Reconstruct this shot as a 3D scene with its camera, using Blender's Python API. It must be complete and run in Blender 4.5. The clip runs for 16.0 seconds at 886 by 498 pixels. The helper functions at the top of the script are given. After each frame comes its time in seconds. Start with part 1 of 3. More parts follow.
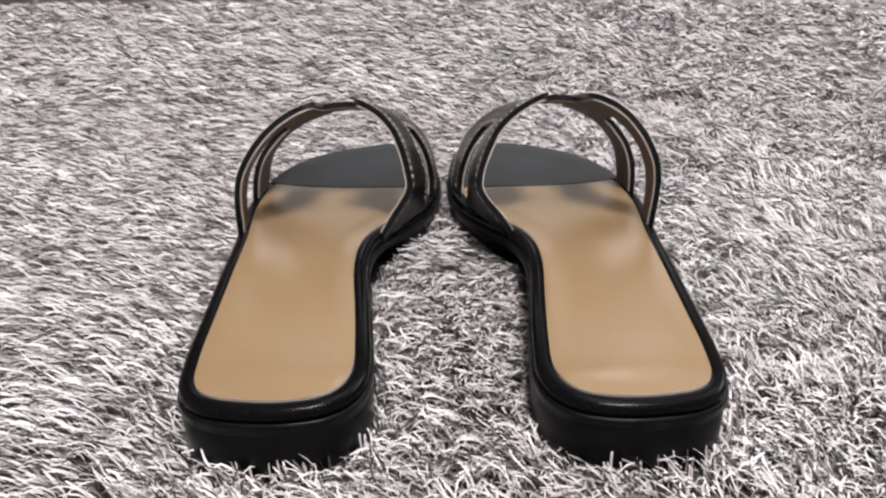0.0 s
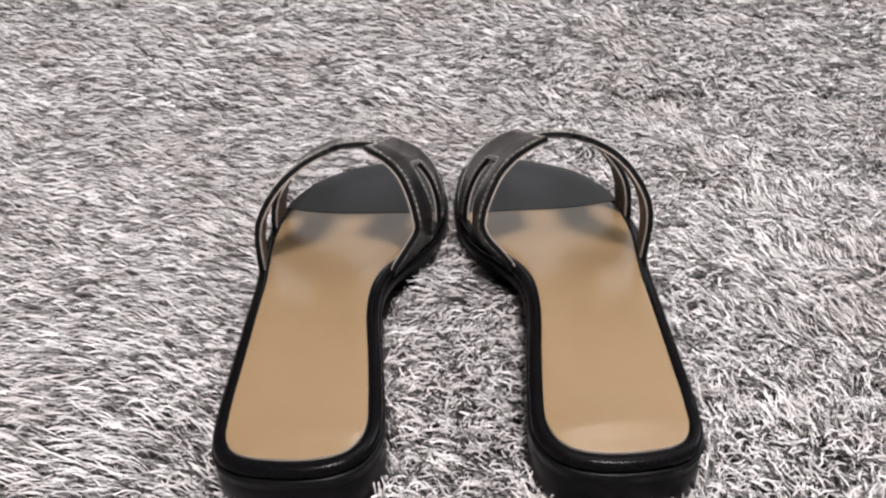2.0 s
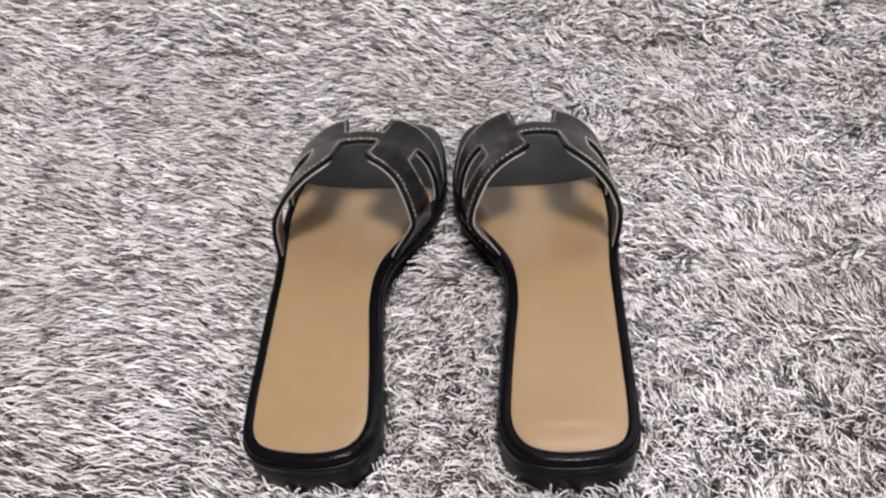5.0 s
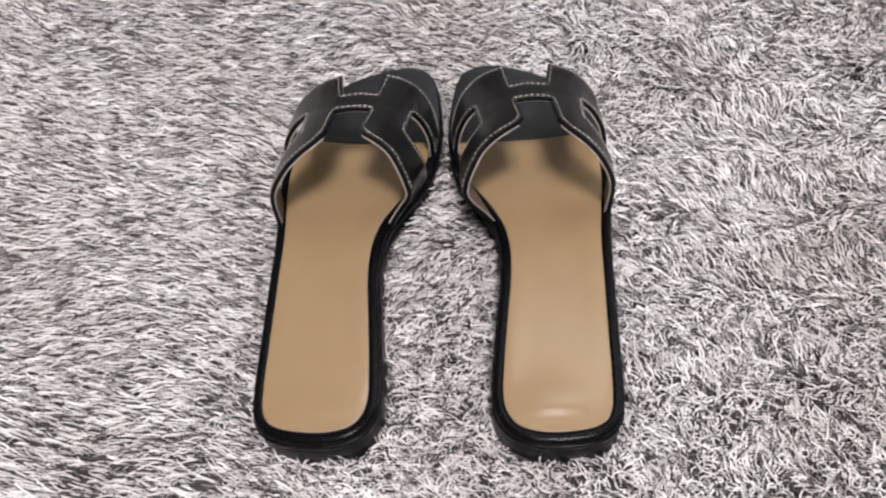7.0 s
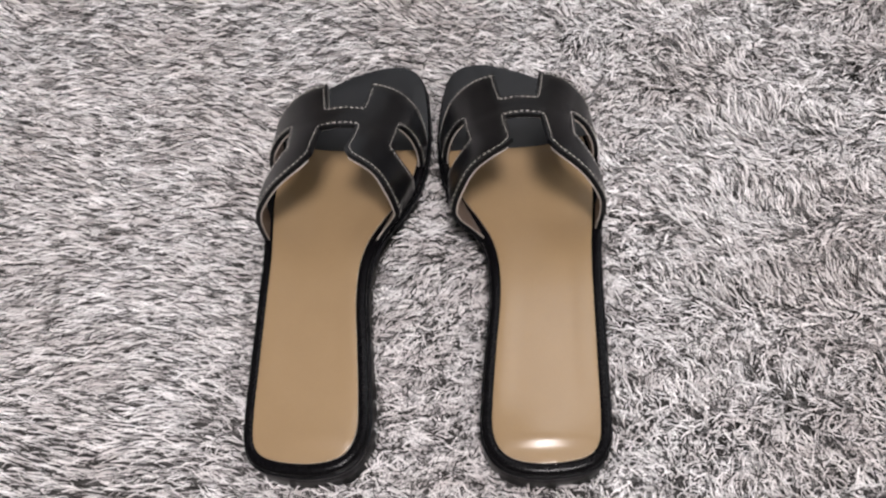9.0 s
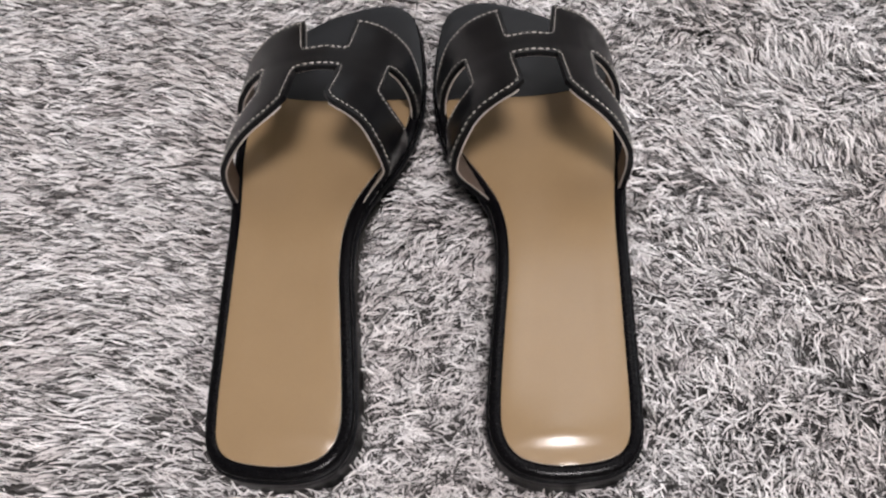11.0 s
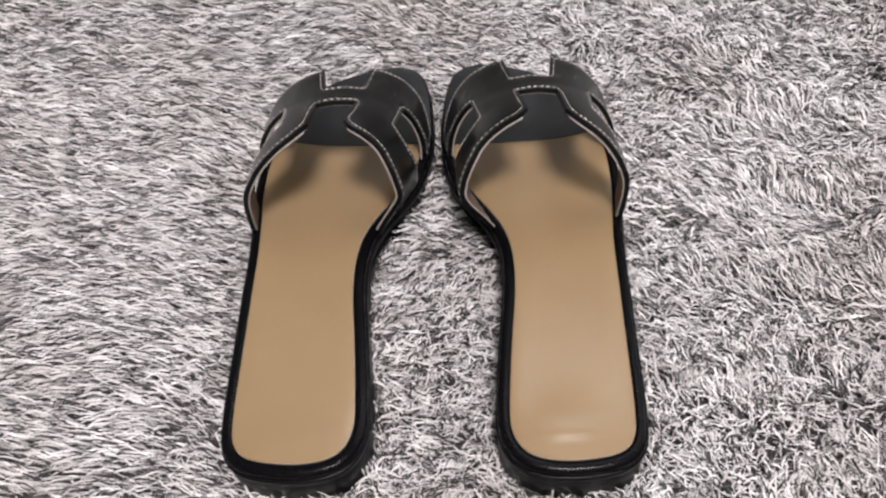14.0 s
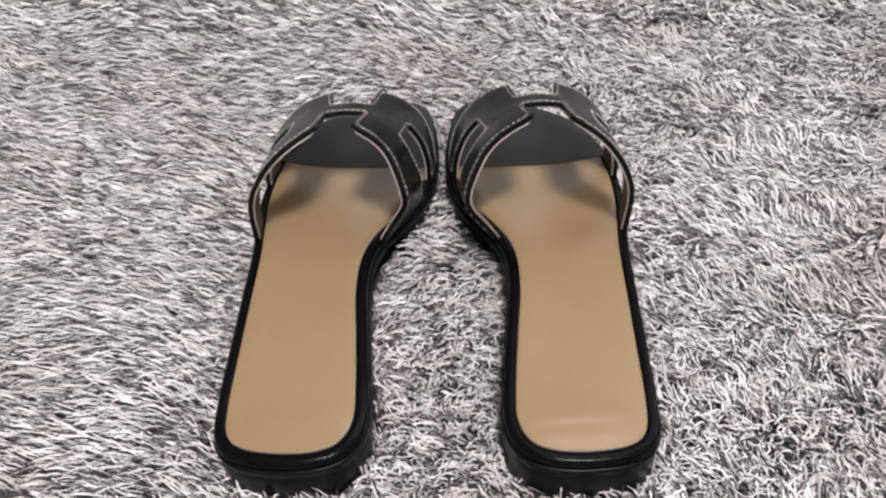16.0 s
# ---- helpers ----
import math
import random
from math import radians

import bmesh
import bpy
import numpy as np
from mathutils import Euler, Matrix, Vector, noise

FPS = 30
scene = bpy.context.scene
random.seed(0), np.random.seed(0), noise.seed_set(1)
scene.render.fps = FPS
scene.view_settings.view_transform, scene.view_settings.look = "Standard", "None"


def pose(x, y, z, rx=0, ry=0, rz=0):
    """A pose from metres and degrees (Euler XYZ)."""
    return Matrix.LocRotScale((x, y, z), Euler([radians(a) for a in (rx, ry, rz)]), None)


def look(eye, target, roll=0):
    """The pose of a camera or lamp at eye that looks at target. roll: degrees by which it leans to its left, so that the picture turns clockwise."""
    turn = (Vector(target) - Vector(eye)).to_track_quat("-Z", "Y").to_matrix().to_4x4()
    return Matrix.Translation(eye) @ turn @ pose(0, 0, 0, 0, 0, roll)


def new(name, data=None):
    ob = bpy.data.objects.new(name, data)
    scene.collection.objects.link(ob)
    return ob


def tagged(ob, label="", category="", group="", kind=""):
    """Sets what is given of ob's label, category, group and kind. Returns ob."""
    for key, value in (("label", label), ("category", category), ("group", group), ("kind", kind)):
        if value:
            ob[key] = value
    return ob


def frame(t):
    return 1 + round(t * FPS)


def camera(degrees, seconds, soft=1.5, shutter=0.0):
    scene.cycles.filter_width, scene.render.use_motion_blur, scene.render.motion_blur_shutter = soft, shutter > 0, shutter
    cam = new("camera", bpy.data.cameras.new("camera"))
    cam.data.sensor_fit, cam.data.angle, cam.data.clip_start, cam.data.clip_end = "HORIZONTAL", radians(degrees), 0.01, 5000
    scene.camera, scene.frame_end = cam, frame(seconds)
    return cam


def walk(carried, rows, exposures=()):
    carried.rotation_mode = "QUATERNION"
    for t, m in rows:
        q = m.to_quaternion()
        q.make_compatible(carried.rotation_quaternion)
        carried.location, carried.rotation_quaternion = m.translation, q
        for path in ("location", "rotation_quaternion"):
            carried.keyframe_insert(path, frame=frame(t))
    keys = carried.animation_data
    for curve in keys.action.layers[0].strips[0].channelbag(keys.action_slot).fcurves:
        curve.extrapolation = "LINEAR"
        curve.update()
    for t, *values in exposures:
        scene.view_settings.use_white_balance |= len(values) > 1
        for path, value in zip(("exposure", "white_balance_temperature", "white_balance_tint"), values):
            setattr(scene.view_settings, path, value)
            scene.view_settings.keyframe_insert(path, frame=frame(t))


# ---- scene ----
cam = camera(55.8, 16.0, soft=2.4)
PATH = [
    (0, (0.0056, 0.0009, 0.1748), (-0.0160, 1.6647, -0.7003), -0.7),
    (0.5, (0.0075, 0.0028, 0.1824), (-0.0179, 1.6478, -0.7266), -1.1),
    (1, (0.0066, 0.0056, 0.1955), (-0.0291, 1.6337, -0.7435), -1.5),
    (1.5, (0.0094, 0.0028, 0.2096), (-0.0385, 1.6102, -0.7652), -1.8),
    (2, (0.0113, 0.0019, 0.2294), (-0.0489, 1.5867, -0.7793), -2.1),
    (2.5, (0.0150, 0.0009, 0.2444), (-0.0592, 1.5566, -0.8084), -2.3),
    (3, (0.0226, 0.0028, 0.2698), (-0.0667, 1.5228, -0.8319), -2.7),
    (3.5, (0.0244, 0.0000, 0.2905), (-0.0790, 1.4880, -0.8535), -3.1),
    (4, (0.0263, -0.0028, 0.3027), (-0.0884, 1.4532, -0.8817), -3.4),
    (4.5, (0.0291, 0.0019, 0.3158), (-0.0940, 1.3931, -0.9428), -3.8),
    (4.7, (0.0329, 0.0056, 0.3205), (-0.1062, 1.3743, -0.9607), -4.3),
    (6.8, (0.0432, 0.0555, 0.3704), (-0.1175, 1.1459, -1.1524), -7.1),
    (7, (0.0432, 0.0573, 0.3779), (-0.1184, 1.1205, -1.1647), -7.4),
    (7.5, (0.0451, 0.0611, 0.3892), (-0.1147, 1.0970, -1.1712), -7.6),
    (8, (0.0451, 0.0677, 0.4023), (-0.1119, 1.0810, -1.1731), -7.7),
    (8.5, (0.0470, 0.0818, 0.4051), (-0.1100, 1.0331, -1.2088), -8.4),
    (9, (0.0470, 0.1006, 0.3995), (-0.1072, 1.0274, -1.2295), -8.5),
    (9.5, (0.0451, 0.1156, 0.3751), (-0.1025, 1.0077, -1.2737), -8.6),
    (9.7, (0.0432, 0.1222, 0.3657), (-0.1034, 0.9992, -1.2916), -8.6),
    (12, (0.0376, 0.1269, 0.3365), (-0.0865, 1.0443, -1.2991), -7.3),
    (12.5, (0.0376, 0.1119, 0.3346), (-0.0884, 1.0942, -1.2634), -7.0),
    (13, (0.0348, 0.0949, 0.3346), (-0.0884, 1.1731, -1.1994), -6.2),
    (13.5, (0.0329, 0.0808, 0.3337), (-0.0808, 1.1994, -1.1731), -5.4),
    (14, (0.0310, 0.0705, 0.3299), (-0.0799, 1.2126, -1.1590), -5.1),
    (14.5, (0.0291, 0.0583, 0.3243), (-0.0743, 1.2239, -1.1468), -4.5),
    (15, (0.0291, 0.0498, 0.3121), (-0.0724, 1.2662, -1.1177), -4.1),
    (15.5, (0.0263, 0.0432, 0.2999), (-0.0667, 1.3038, -1.0913), -3.4),
    (16, (0.0254, 0.0310, 0.2905), (-0.0696, 1.3827, -1.0133), -3.0),
]
walk(cam, [(t, look(eye, target, roll)) for t, eye, target, roll in PATH], exposures=[(0.0, 0.20), (3.0, 0.18), (4.5, 0.17), (7.5, 0.05), (9.0, -0.06), (12.0, -0.19), (13.5, 0.01), (16.0, 0.08)])

# ---------------------------------------------------------------- light
world = bpy.data.worlds.new("world")
scene.world = world
world.use_nodes = True
world.node_tree.nodes["Background"].inputs["Color"].default_value = (0.8, 0.85, 1.0, 1)
world.node_tree.nodes["Background"].inputs["Strength"].default_value = 0.05

LAMP = (0.30, -0.44, 2.43)
lamp_data = bpy.data.lights.new("ceiling_light_source", "AREA")
lamp_data.shape, lamp_data.size, lamp_data.size_y = "RECTANGLE", 0.46, 0.46
lamp_data.energy = 71
lamp_data.color = (1.0, 0.935, 0.945)
lamp = new("ceiling_light_source", lamp_data)
lamp.matrix_world = pose(LAMP[0], LAMP[1], LAMP[2] - 0.012)
# two unseen windows added to carry fill light: low ahead, wide from the side
ADDED_NORTH_WINDOW = (-0.75, 1.15, 0.60, 1.50)
ADDED_EAST_WINDOW = (0.55, 2.45, 0.85, 2.10)


def added_light(eye, target, wide, high, power):
    data = bpy.data.lights.new("window_fill_light", "AREA")
    data.shape, data.size, data.size_y = "RECTANGLE", wide - 0.08, high - 0.08
    data.energy = power
    data.color = (0.92, 0.95, 1.0)
    new("window_fill_light", data).matrix_world = look(eye, target)


# low fill ahead, added for the cool sheen on the toe pads
added_light((0.20, 2.86, 1.05), (0.20, 0.6, 1.05), 1.90, 0.90, 5)
# side fill tilted up at the ceiling, added to brighten the room
added_light((2.36, 1.50, 1.475), (0.0, 1.50, 3.30), 1.90, 1.25, 70)


# ---------------------------------------------------------------- materials
def material(name, colour, rough=0.5, metal=0.0, specular=0.5):
    m = bpy.data.materials.new(name)
    m.use_nodes = True
    b = m.node_tree.nodes["Principled BSDF"]
    b.inputs["Base Color"].default_value = (*colour, 1)
    b.inputs["Roughness"].default_value = rough
    b.inputs["Metallic"].default_value = metal
    b.inputs["Specular IOR Level"].default_value = specular
    return m, m.node_tree, b


def mottled(name, dark, light, scale, rough, fine, bump, specular=0.5, rough_span=0.12, coarse=0.35):
    """A surface with broad mottling, fine grain in the relief and uneven gloss."""
    m, nt, b = material(name, light, rough, 0.0, specular)
    n, link = nt.nodes, nt.links.new
    where = n.new("ShaderNodeTexCoord")
    broad = n.new("ShaderNodeTexNoise")
    broad.inputs["Scale"].default_value = scale
    broad.inputs["Detail"].default_value = 5
    link(where.outputs["Object"], broad.inputs["Vector"])
    grain = n.new("ShaderNodeTexNoise")
    grain.inputs["Scale"].default_value = fine
    grain.inputs["Detail"].default_value = 3
    link(where.outputs["Object"], grain.inputs["Vector"])
    both = n.new("ShaderNodeMix")
    both.inputs[0].default_value = coarse
    link(grain.outputs["Fac"], both.inputs[2])
    link(broad.outputs["Fac"], both.inputs[3])
    ramp = n.new("ShaderNodeValToRGB")
    ramp.color_ramp.elements[0].position, ramp.color_ramp.elements[1].position = 0.2, 0.8
    ramp.color_ramp.elements[0].color, ramp.color_ramp.elements[1].color = (*dark, 1), (*light, 1)
    link(both.outputs[0], ramp.inputs["Fac"])
    link(ramp.outputs["Color"], b.inputs["Base Color"])
    gloss = n.new("ShaderNodeMapRange")
    gloss.inputs["To Min"].default_value, gloss.inputs["To Max"].default_value = rough - rough_span / 2, rough + rough_span / 2
    link(broad.outputs["Fac"], gloss.inputs["Value"])
    link(gloss.outputs["Result"], b.inputs["Roughness"])
    relief = n.new("ShaderNodeBump")
    relief.inputs["Strength"].default_value = bump
    relief.inputs["Distance"].default_value = 0.0003
    link(grain.outputs["Fac"], relief.inputs["Height"])
    link(relief.outputs["Normal"], b.inputs["Normal"])
    return m


BLACK_LEATHER = mottled("black_leather", (0.0025, 0.0026, 0.003), (0.0045, 0.0046, 0.0054), 60, 0.29, 1400, 0.06, specular=0.24, rough_span=0.04)
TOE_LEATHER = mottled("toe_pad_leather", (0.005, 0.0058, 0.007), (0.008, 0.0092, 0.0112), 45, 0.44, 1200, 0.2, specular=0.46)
TAN_LEATHER = mottled("tan_leather", (0.232, 0.157, 0.084), (0.264, 0.181, 0.099), 26, 0.25, 900, 0.05, specular=0.5, rough_span=0.04, coarse=0.75)
LINING = mottled("taupe_lining_leather", (0.085, 0.060, 0.046), (0.125, 0.093, 0.074), 70, 0.62, 1100, 0.3)
RAW_EDGE = mottled("raw_leather_edge", (0.44, 0.39, 0.345), (0.60, 0.545, 0.49), 300, 0.7, 1500, 0.3)
EDGE_PAINT = mottled("sole_edge_paint", (0.0017, 0.0016, 0.0020), (0.0032, 0.0030, 0.0036), 50, 0.22, 900, 0.10, specular=0.09)
RUBBER = mottled("black_heel_rubber", (0.0025, 0.0025, 0.003), (0.006, 0.006, 0.007), 90, 0.32, 900, 0.22, specular=0.09)
THREAD = mottled("cream_thread", (0.46, 0.43, 0.39), (0.64, 0.61, 0.56), 400, 0.7, 2500, 0.3)
BACKING = mottled("rug_backing", (0.028, 0.026, 0.025), (0.060, 0.057, 0.054), 40, 0.95, 500, 0.6)
PLASTER = mottled("light_grey_wall_paint", (0.50, 0.48, 0.45), (0.56, 0.54, 0.51), 3, 0.8, 150, 0.2)
# unseen wall toned dark so that the sloping insole reflects less light
REFLECTION_BROWN = mottled("dark_reflection_brown", (0.17, 0.135, 0.105), (0.21, 0.17, 0.135), 3, 0.8, 150, 0.2)
CEILING_PAINT = mottled("white_ceiling_paint", (0.76, 0.755, 0.75), (0.82, 0.815, 0.81), 3, 0.85, 150, 0.2)
FLOOR_WOOD = mottled("dark_floor", (0.045, 0.036, 0.030), (0.08, 0.066, 0.055), 9, 0.5, 80, 0.2)
LAMP_FRAME = mottled("white_lamp_metal", (0.7, 0.7, 0.7), (0.76, 0.76, 0.76), 20, 0.4, 200, 0.05)


def pile_material():
    """Silver-grey yarn: every strand has its own shade, from near-white to charcoal."""
    m, nt, b = material("silver_grey_yarn", (0.4, 0.4, 0.4), 0.42)
    n, link = nt.nodes, nt.links.new
    geo = n.new("ShaderNodeNewGeometry")
    ramp = n.new("ShaderNodeValToRGB")
    r = ramp.color_ramp
    r.elements[0].position, r.elements[0].color = 0.0, (0.045, 0.042, 0.041, 1)
    r.elements[1].position, r.elements[1].color = 1.0, (0.88, 0.86, 0.858, 1)
    for at, c in ((0.26, (0.068, 0.063, 0.062)), (0.34, (0.31, 0.297, 0.297)), (0.45, (0.67, 0.652, 0.652)), (0.75, (0.85, 0.83, 0.832))):
        r.elements.new(at).color = (*c, 1)
    link(geo.outputs["Random Per Island"], ramp.inputs["Fac"])
    where = n.new("ShaderNodeTexCoord")
    patch = n.new("ShaderNodeTexNoise")
    patch.inputs["Scale"].default_value = 11
    patch.inputs["Detail"].default_value = 3
    link(where.outputs["Object"], patch.inputs["Vector"])
    tint = n.new("ShaderNodeValToRGB")
    tint.color_ramp.elements[0].position, tint.color_ramp.elements[1].position = 0.30, 0.56
    tint.color_ramp.elements[0].color, tint.color_ramp.elements[1].color = (0.86, 0.83, 0.815, 1), (1, 1, 1, 1)
    link(patch.outputs["Fac"], tint.inputs["Fac"])
    # tufts of a centimetre or so differ too
    tuft = n.new("ShaderNodeTexNoise")
    tuft.inputs["Scale"].default_value = 1
    tuft.inputs["Detail"].default_value = 2
    along = n.new("ShaderNodeMapping")
    along.inputs["Scale"].default_value = (48, 135, 60)
    along.inputs["Rotation"].default_value = (0, 0, 0.12)
    link(where.outputs["Object"], along.inputs["Vector"])
    link(along.outputs["Vector"], tuft.inputs["Vector"])
    shade = n.new("ShaderNodeValToRGB")
    shade.color_ramp.elements[0].position, shade.color_ramp.elements[1].position = 0.36, 0.56
    shade.color_ramp.elements[0].color, shade.color_ramp.elements[1].color = (0.80, 0.78, 0.775, 1), (1, 1, 1, 1)
    link(tuft.outputs["Fac"], shade.inputs["Fac"])
    dyed = n.new("ShaderNodeMix")
    dyed.data_type, dyed.blend_type = "RGBA", "MULTIPLY"
    dyed.inputs[0].default_value = 1.0
    link(tint.outputs["Color"], dyed.inputs[6])
    link(shade.outputs["Color"], dyed.inputs[7])
    mix = n.new("ShaderNodeMix")
    mix.data_type, mix.blend_type = "RGBA", "MULTIPLY"
    mix.inputs[0].default_value = 1.0
    link(ramp.outputs["Color"], mix.inputs[6])
    link(dyed.outputs[2], mix.inputs[7])
    link(mix.outputs[2], b.inputs["Base Color"])
    b.inputs["Sheen Weight"].default_value = 0.03
    # thin yarn lets some light through
    glow = n.new("ShaderNodeBsdfTranslucent")
    link(mix.outputs[2], glow.inputs["Color"])
    both = n.new("ShaderNodeMixShader")
    both.inputs[0].default_value = 0.07
    link(b.outputs["BSDF"], both.inputs[1])
    link(glow.outputs["BSDF"], both.inputs[2])
    link(both.outputs["Shader"], n["Material Output"].inputs["Surface"])
    return m


PILE = pile_material()


def glowing(name, colour, strength):
    m, nt, b = material(name, colour, 0.5)
    b.inputs["Emission Color"].default_value = (*colour, 1)
    b.inputs["Emission Strength"].default_value = strength
    return m


DIFFUSER = glowing("lamp_diffuser", (1.0, 0.97, 0.93), 6.0)
SHEEN_DIFFUSER = glowing("sheen_panel_diffuser", (1.0, 0.96, 0.95), 4.0)


# ---------------------------------------------------------------- mesh helpers
def mesh_of(name, verts, faces, mats, slots=None, smooth=True):
    me = bpy.data.meshes.new(name)
    me.from_pydata([tuple(map(float, v)) for v in verts], [], [tuple(map(int, f)) for f in faces])
    for m in mats:
        me.materials.append(m)
    if slots is not None:
        me.polygons.foreach_set("material_index", slots)
    me.polygons.foreach_set("use_smooth", [smooth] * len(me.polygons))
    me.update()
    return me


def part(name, me, parent, label=""):
    ob = new(name, me)
    ob.parent = parent
    return tagged(ob, label) if label else ob


def slab(name, x0, x1, y0, y1, z0, z1, mat, label, category, kind="structure", edge=0.0):
    bm = bmesh.new()
    bmesh.ops.create_cube(bm, size=1, matrix=Matrix.LocRotScale(((x0 + x1) / 2, (y0 + y1) / 2, (z0 + z1) / 2), None, (x1 - x0, y1 - y0, z1 - z0)))
    if edge:
        bmesh.ops.bevel(bm, geom=bm.edges[:], offset=edge, segments=2, affect="EDGES")
    me = bpy.data.meshes.new(name)
    bm.to_mesh(me)
    bm.free()
    me.materials.append(mat)
    return tagged(new(name, me), label, category, "", kind)


def curve_through(points, n, closed=False):
    """A smooth curve through the points, n steps between neighbours."""
    p = np.array(points, float)
    out = []
    count = len(p) if closed else len(p) - 1
    for i in range(count):
        if closed:
            a, b, c, d = (p[(i + k) % len(p)] for k in (-1, 0, 1, 2))
        else:
            a, b, c, d = p[max(i - 1, 0)], p[i], p[i + 1], p[min(i + 2, len(p) - 1)]
        for s in range(n):
            t = s / n
            out.append(0.5 * (2 * b + (c - a) * t + (2 * a - 5 * b + 4 * c - d) * t ** 2 + (3 * b - a - 3 * c + d) * t ** 3))
    if not closed:
        out.append(p[-1])
    return np.array(out)


def even(p, step, closed=True):
    """The line p walked in even steps."""
    q = np.vstack([p, p[:1]]) if closed else p
    run = np.concatenate([[0], np.cumsum(np.linalg.norm(np.diff(q, axis=0), axis=1))])
    n = max(int(round(run[-1] / step)), 2)
    s = np.linspace(0, run[-1], n + 1)
    s = s[:-1] if closed else s
    return np.stack([np.interp(s, run, q[:, k]) for k in range(2)], 1)


def finer(p, step):
    """A closed line with its long sides divided and its corners kept."""
    out = []
    for a, b in zip(p, np.roll(p, -1, 0)):
        n = max(int(math.ceil(np.linalg.norm(b - a) / step)), 1)
        out += [a + (b - a) * k / n for k in range(n) if np.linalg.norm(b - a) > 1e-5]
    return np.array(out)


def outward(p):
    """Outward normals of a closed line that runs anticlockwise."""
    d = np.roll(p, -1, 0) - np.roll(p, 1, 0)
    d /= np.linalg.norm(d, axis=1)[:, None] + 1e-12
    return np.stack([d[:, 1], -d[:, 0]], 1)


def anticlockwise(p):
    q = np.roll(p, -1, 0)
    return p if (p[:, 0] * q[:, 1] - q[:, 0] * p[:, 1]).sum() > 0 else p[::-1].copy()


def within(poly, x, y):
    """Which of the points lie inside the closed line."""
    inside = np.zeros(np.shape(x), bool)
    q = np.roll(poly, -1, 0)
    for (ax, ay), (bx, by) in zip(poly, q):
        if ay != by:
            inside ^= ((ay > y) != (by > y)) & (x < (bx - ax) * (y - ay) / (by - ay) + ax)
    return inside


def clearance(poly, pts):
    """Distance of each point from the closed line."""
    q = np.roll(poly, -1, 0)
    best = np.full(len(pts), 9.0)
    for a, b in zip(poly, q):
        ab = b - a
        t = np.clip(((pts - a) @ ab) / (ab @ ab + 1e-15), 0, 1)
        best = np.minimum(best, np.linalg.norm(pts - a - t[:, None] * ab, axis=1))
    return best


def fill(poly, step):
    """Triangles inside a closed line: points, faces and the number of points on the line."""
    from mathutils.geometry import delaunay_2d_cdt
    lo, hi = poly.min(0), poly.max(0)
    gx, gy = np.meshgrid(np.arange(lo[0] + step / 2, hi[0], step), np.arange(lo[1] + step / 2, hi[1], step))
    gx[::2] += step / 2
    g = np.stack([gx.ravel(), gy.ravel()], 1)
    g = g[within(poly, g[:, 0], g[:, 1])]
    g = g[clearance(poly, g) > step * 0.45]
    pts = [Vector(p) for p in np.vstack([poly, g])]
    v, _, f, _, _, _ = delaunay_2d_cdt(pts, [], [list(range(len(poly)))], 1, 1e-7)
    v = np.array([tuple(p) for p in v])
    return v, [tuple(t) for t in f if len(t) == 3]


def border(faces):
    """The directed edges that only one face has."""
    edges = {}
    for f in faces:
        for a, b in zip(f, f[1:] + f[:1]):
            edges[(a, b)] = True
    return [(a, b) for a, b in edges if (b, a) not in edges]


# ---------------------------------------------------------------- the room
ROOM = (-2.2, 2.4, -1.9, 2.9, 2.46)
x0, x1, y0, y1, top = ROOM
RUG_LOW = -0.0119
floor = slab("floor", x0, x1, y0, y1, -0.12, RUG_LOW - 0.006, FLOOR_WOOD, "dark plain floor under the shag rug", "floor")


def window_wall(name, window_name, a0, a1, opening, place, paint, words):
    """A wall with a framed opening; place(a, depth, z) turns wall measures into the room's."""
    lo, hi, sill, head = opening

    def box(bm, ax, bx, d0, d1, az, bz):
        p, q = place(ax, d0, az), place(bx, d1, bz)
        size = [abs(u - v) for u, v in zip(p, q)]
        bmesh.ops.create_cube(bm, size=1, matrix=Matrix.LocRotScale([(u + v) / 2 for u, v in zip(p, q)], None, size))

    bm = bmesh.new()
    for ax, bx, az, bz in ((a0, lo, -0.12, top), (hi, a1, -0.12, top), (lo, hi, -0.12, sill), (lo, hi, head, top)):
        box(bm, ax, bx, 0, 0.12, az, bz)
    me = bpy.data.meshes.new(name)
    bm.to_mesh(me)
    bm.free()
    me.materials.append(paint)
    tagged(new(name, me), words, "wall", "", "structure")
    window = tagged(new(window_name), "unseen white-framed window added to hold a fill light", "window", "", "structure")
    mid = (lo + hi) / 2
    for ax, bx, az, bz in ((lo, hi, sill, sill + 0.04), (lo, hi, head - 0.04, head), (lo, lo + 0.04, sill + 0.04, head - 0.04),
                           (hi - 0.04, hi, sill + 0.04, head - 0.04), (mid - 0.018, mid + 0.018, sill + 0.04, head - 0.04)):
        bm = bmesh.new()
        box(bm, ax, bx, 0.03, 0.08, az, bz)
        bmesh.ops.bevel(bm, geom=bm.edges[:], offset=0.004, segments=2, affect="EDGES")
        me = bpy.data.meshes.new("window_frame")
        bm.to_mesh(me)
        bm.free()
        me.materials.append(LAMP_FRAME)
        part("window_frame", me, window)


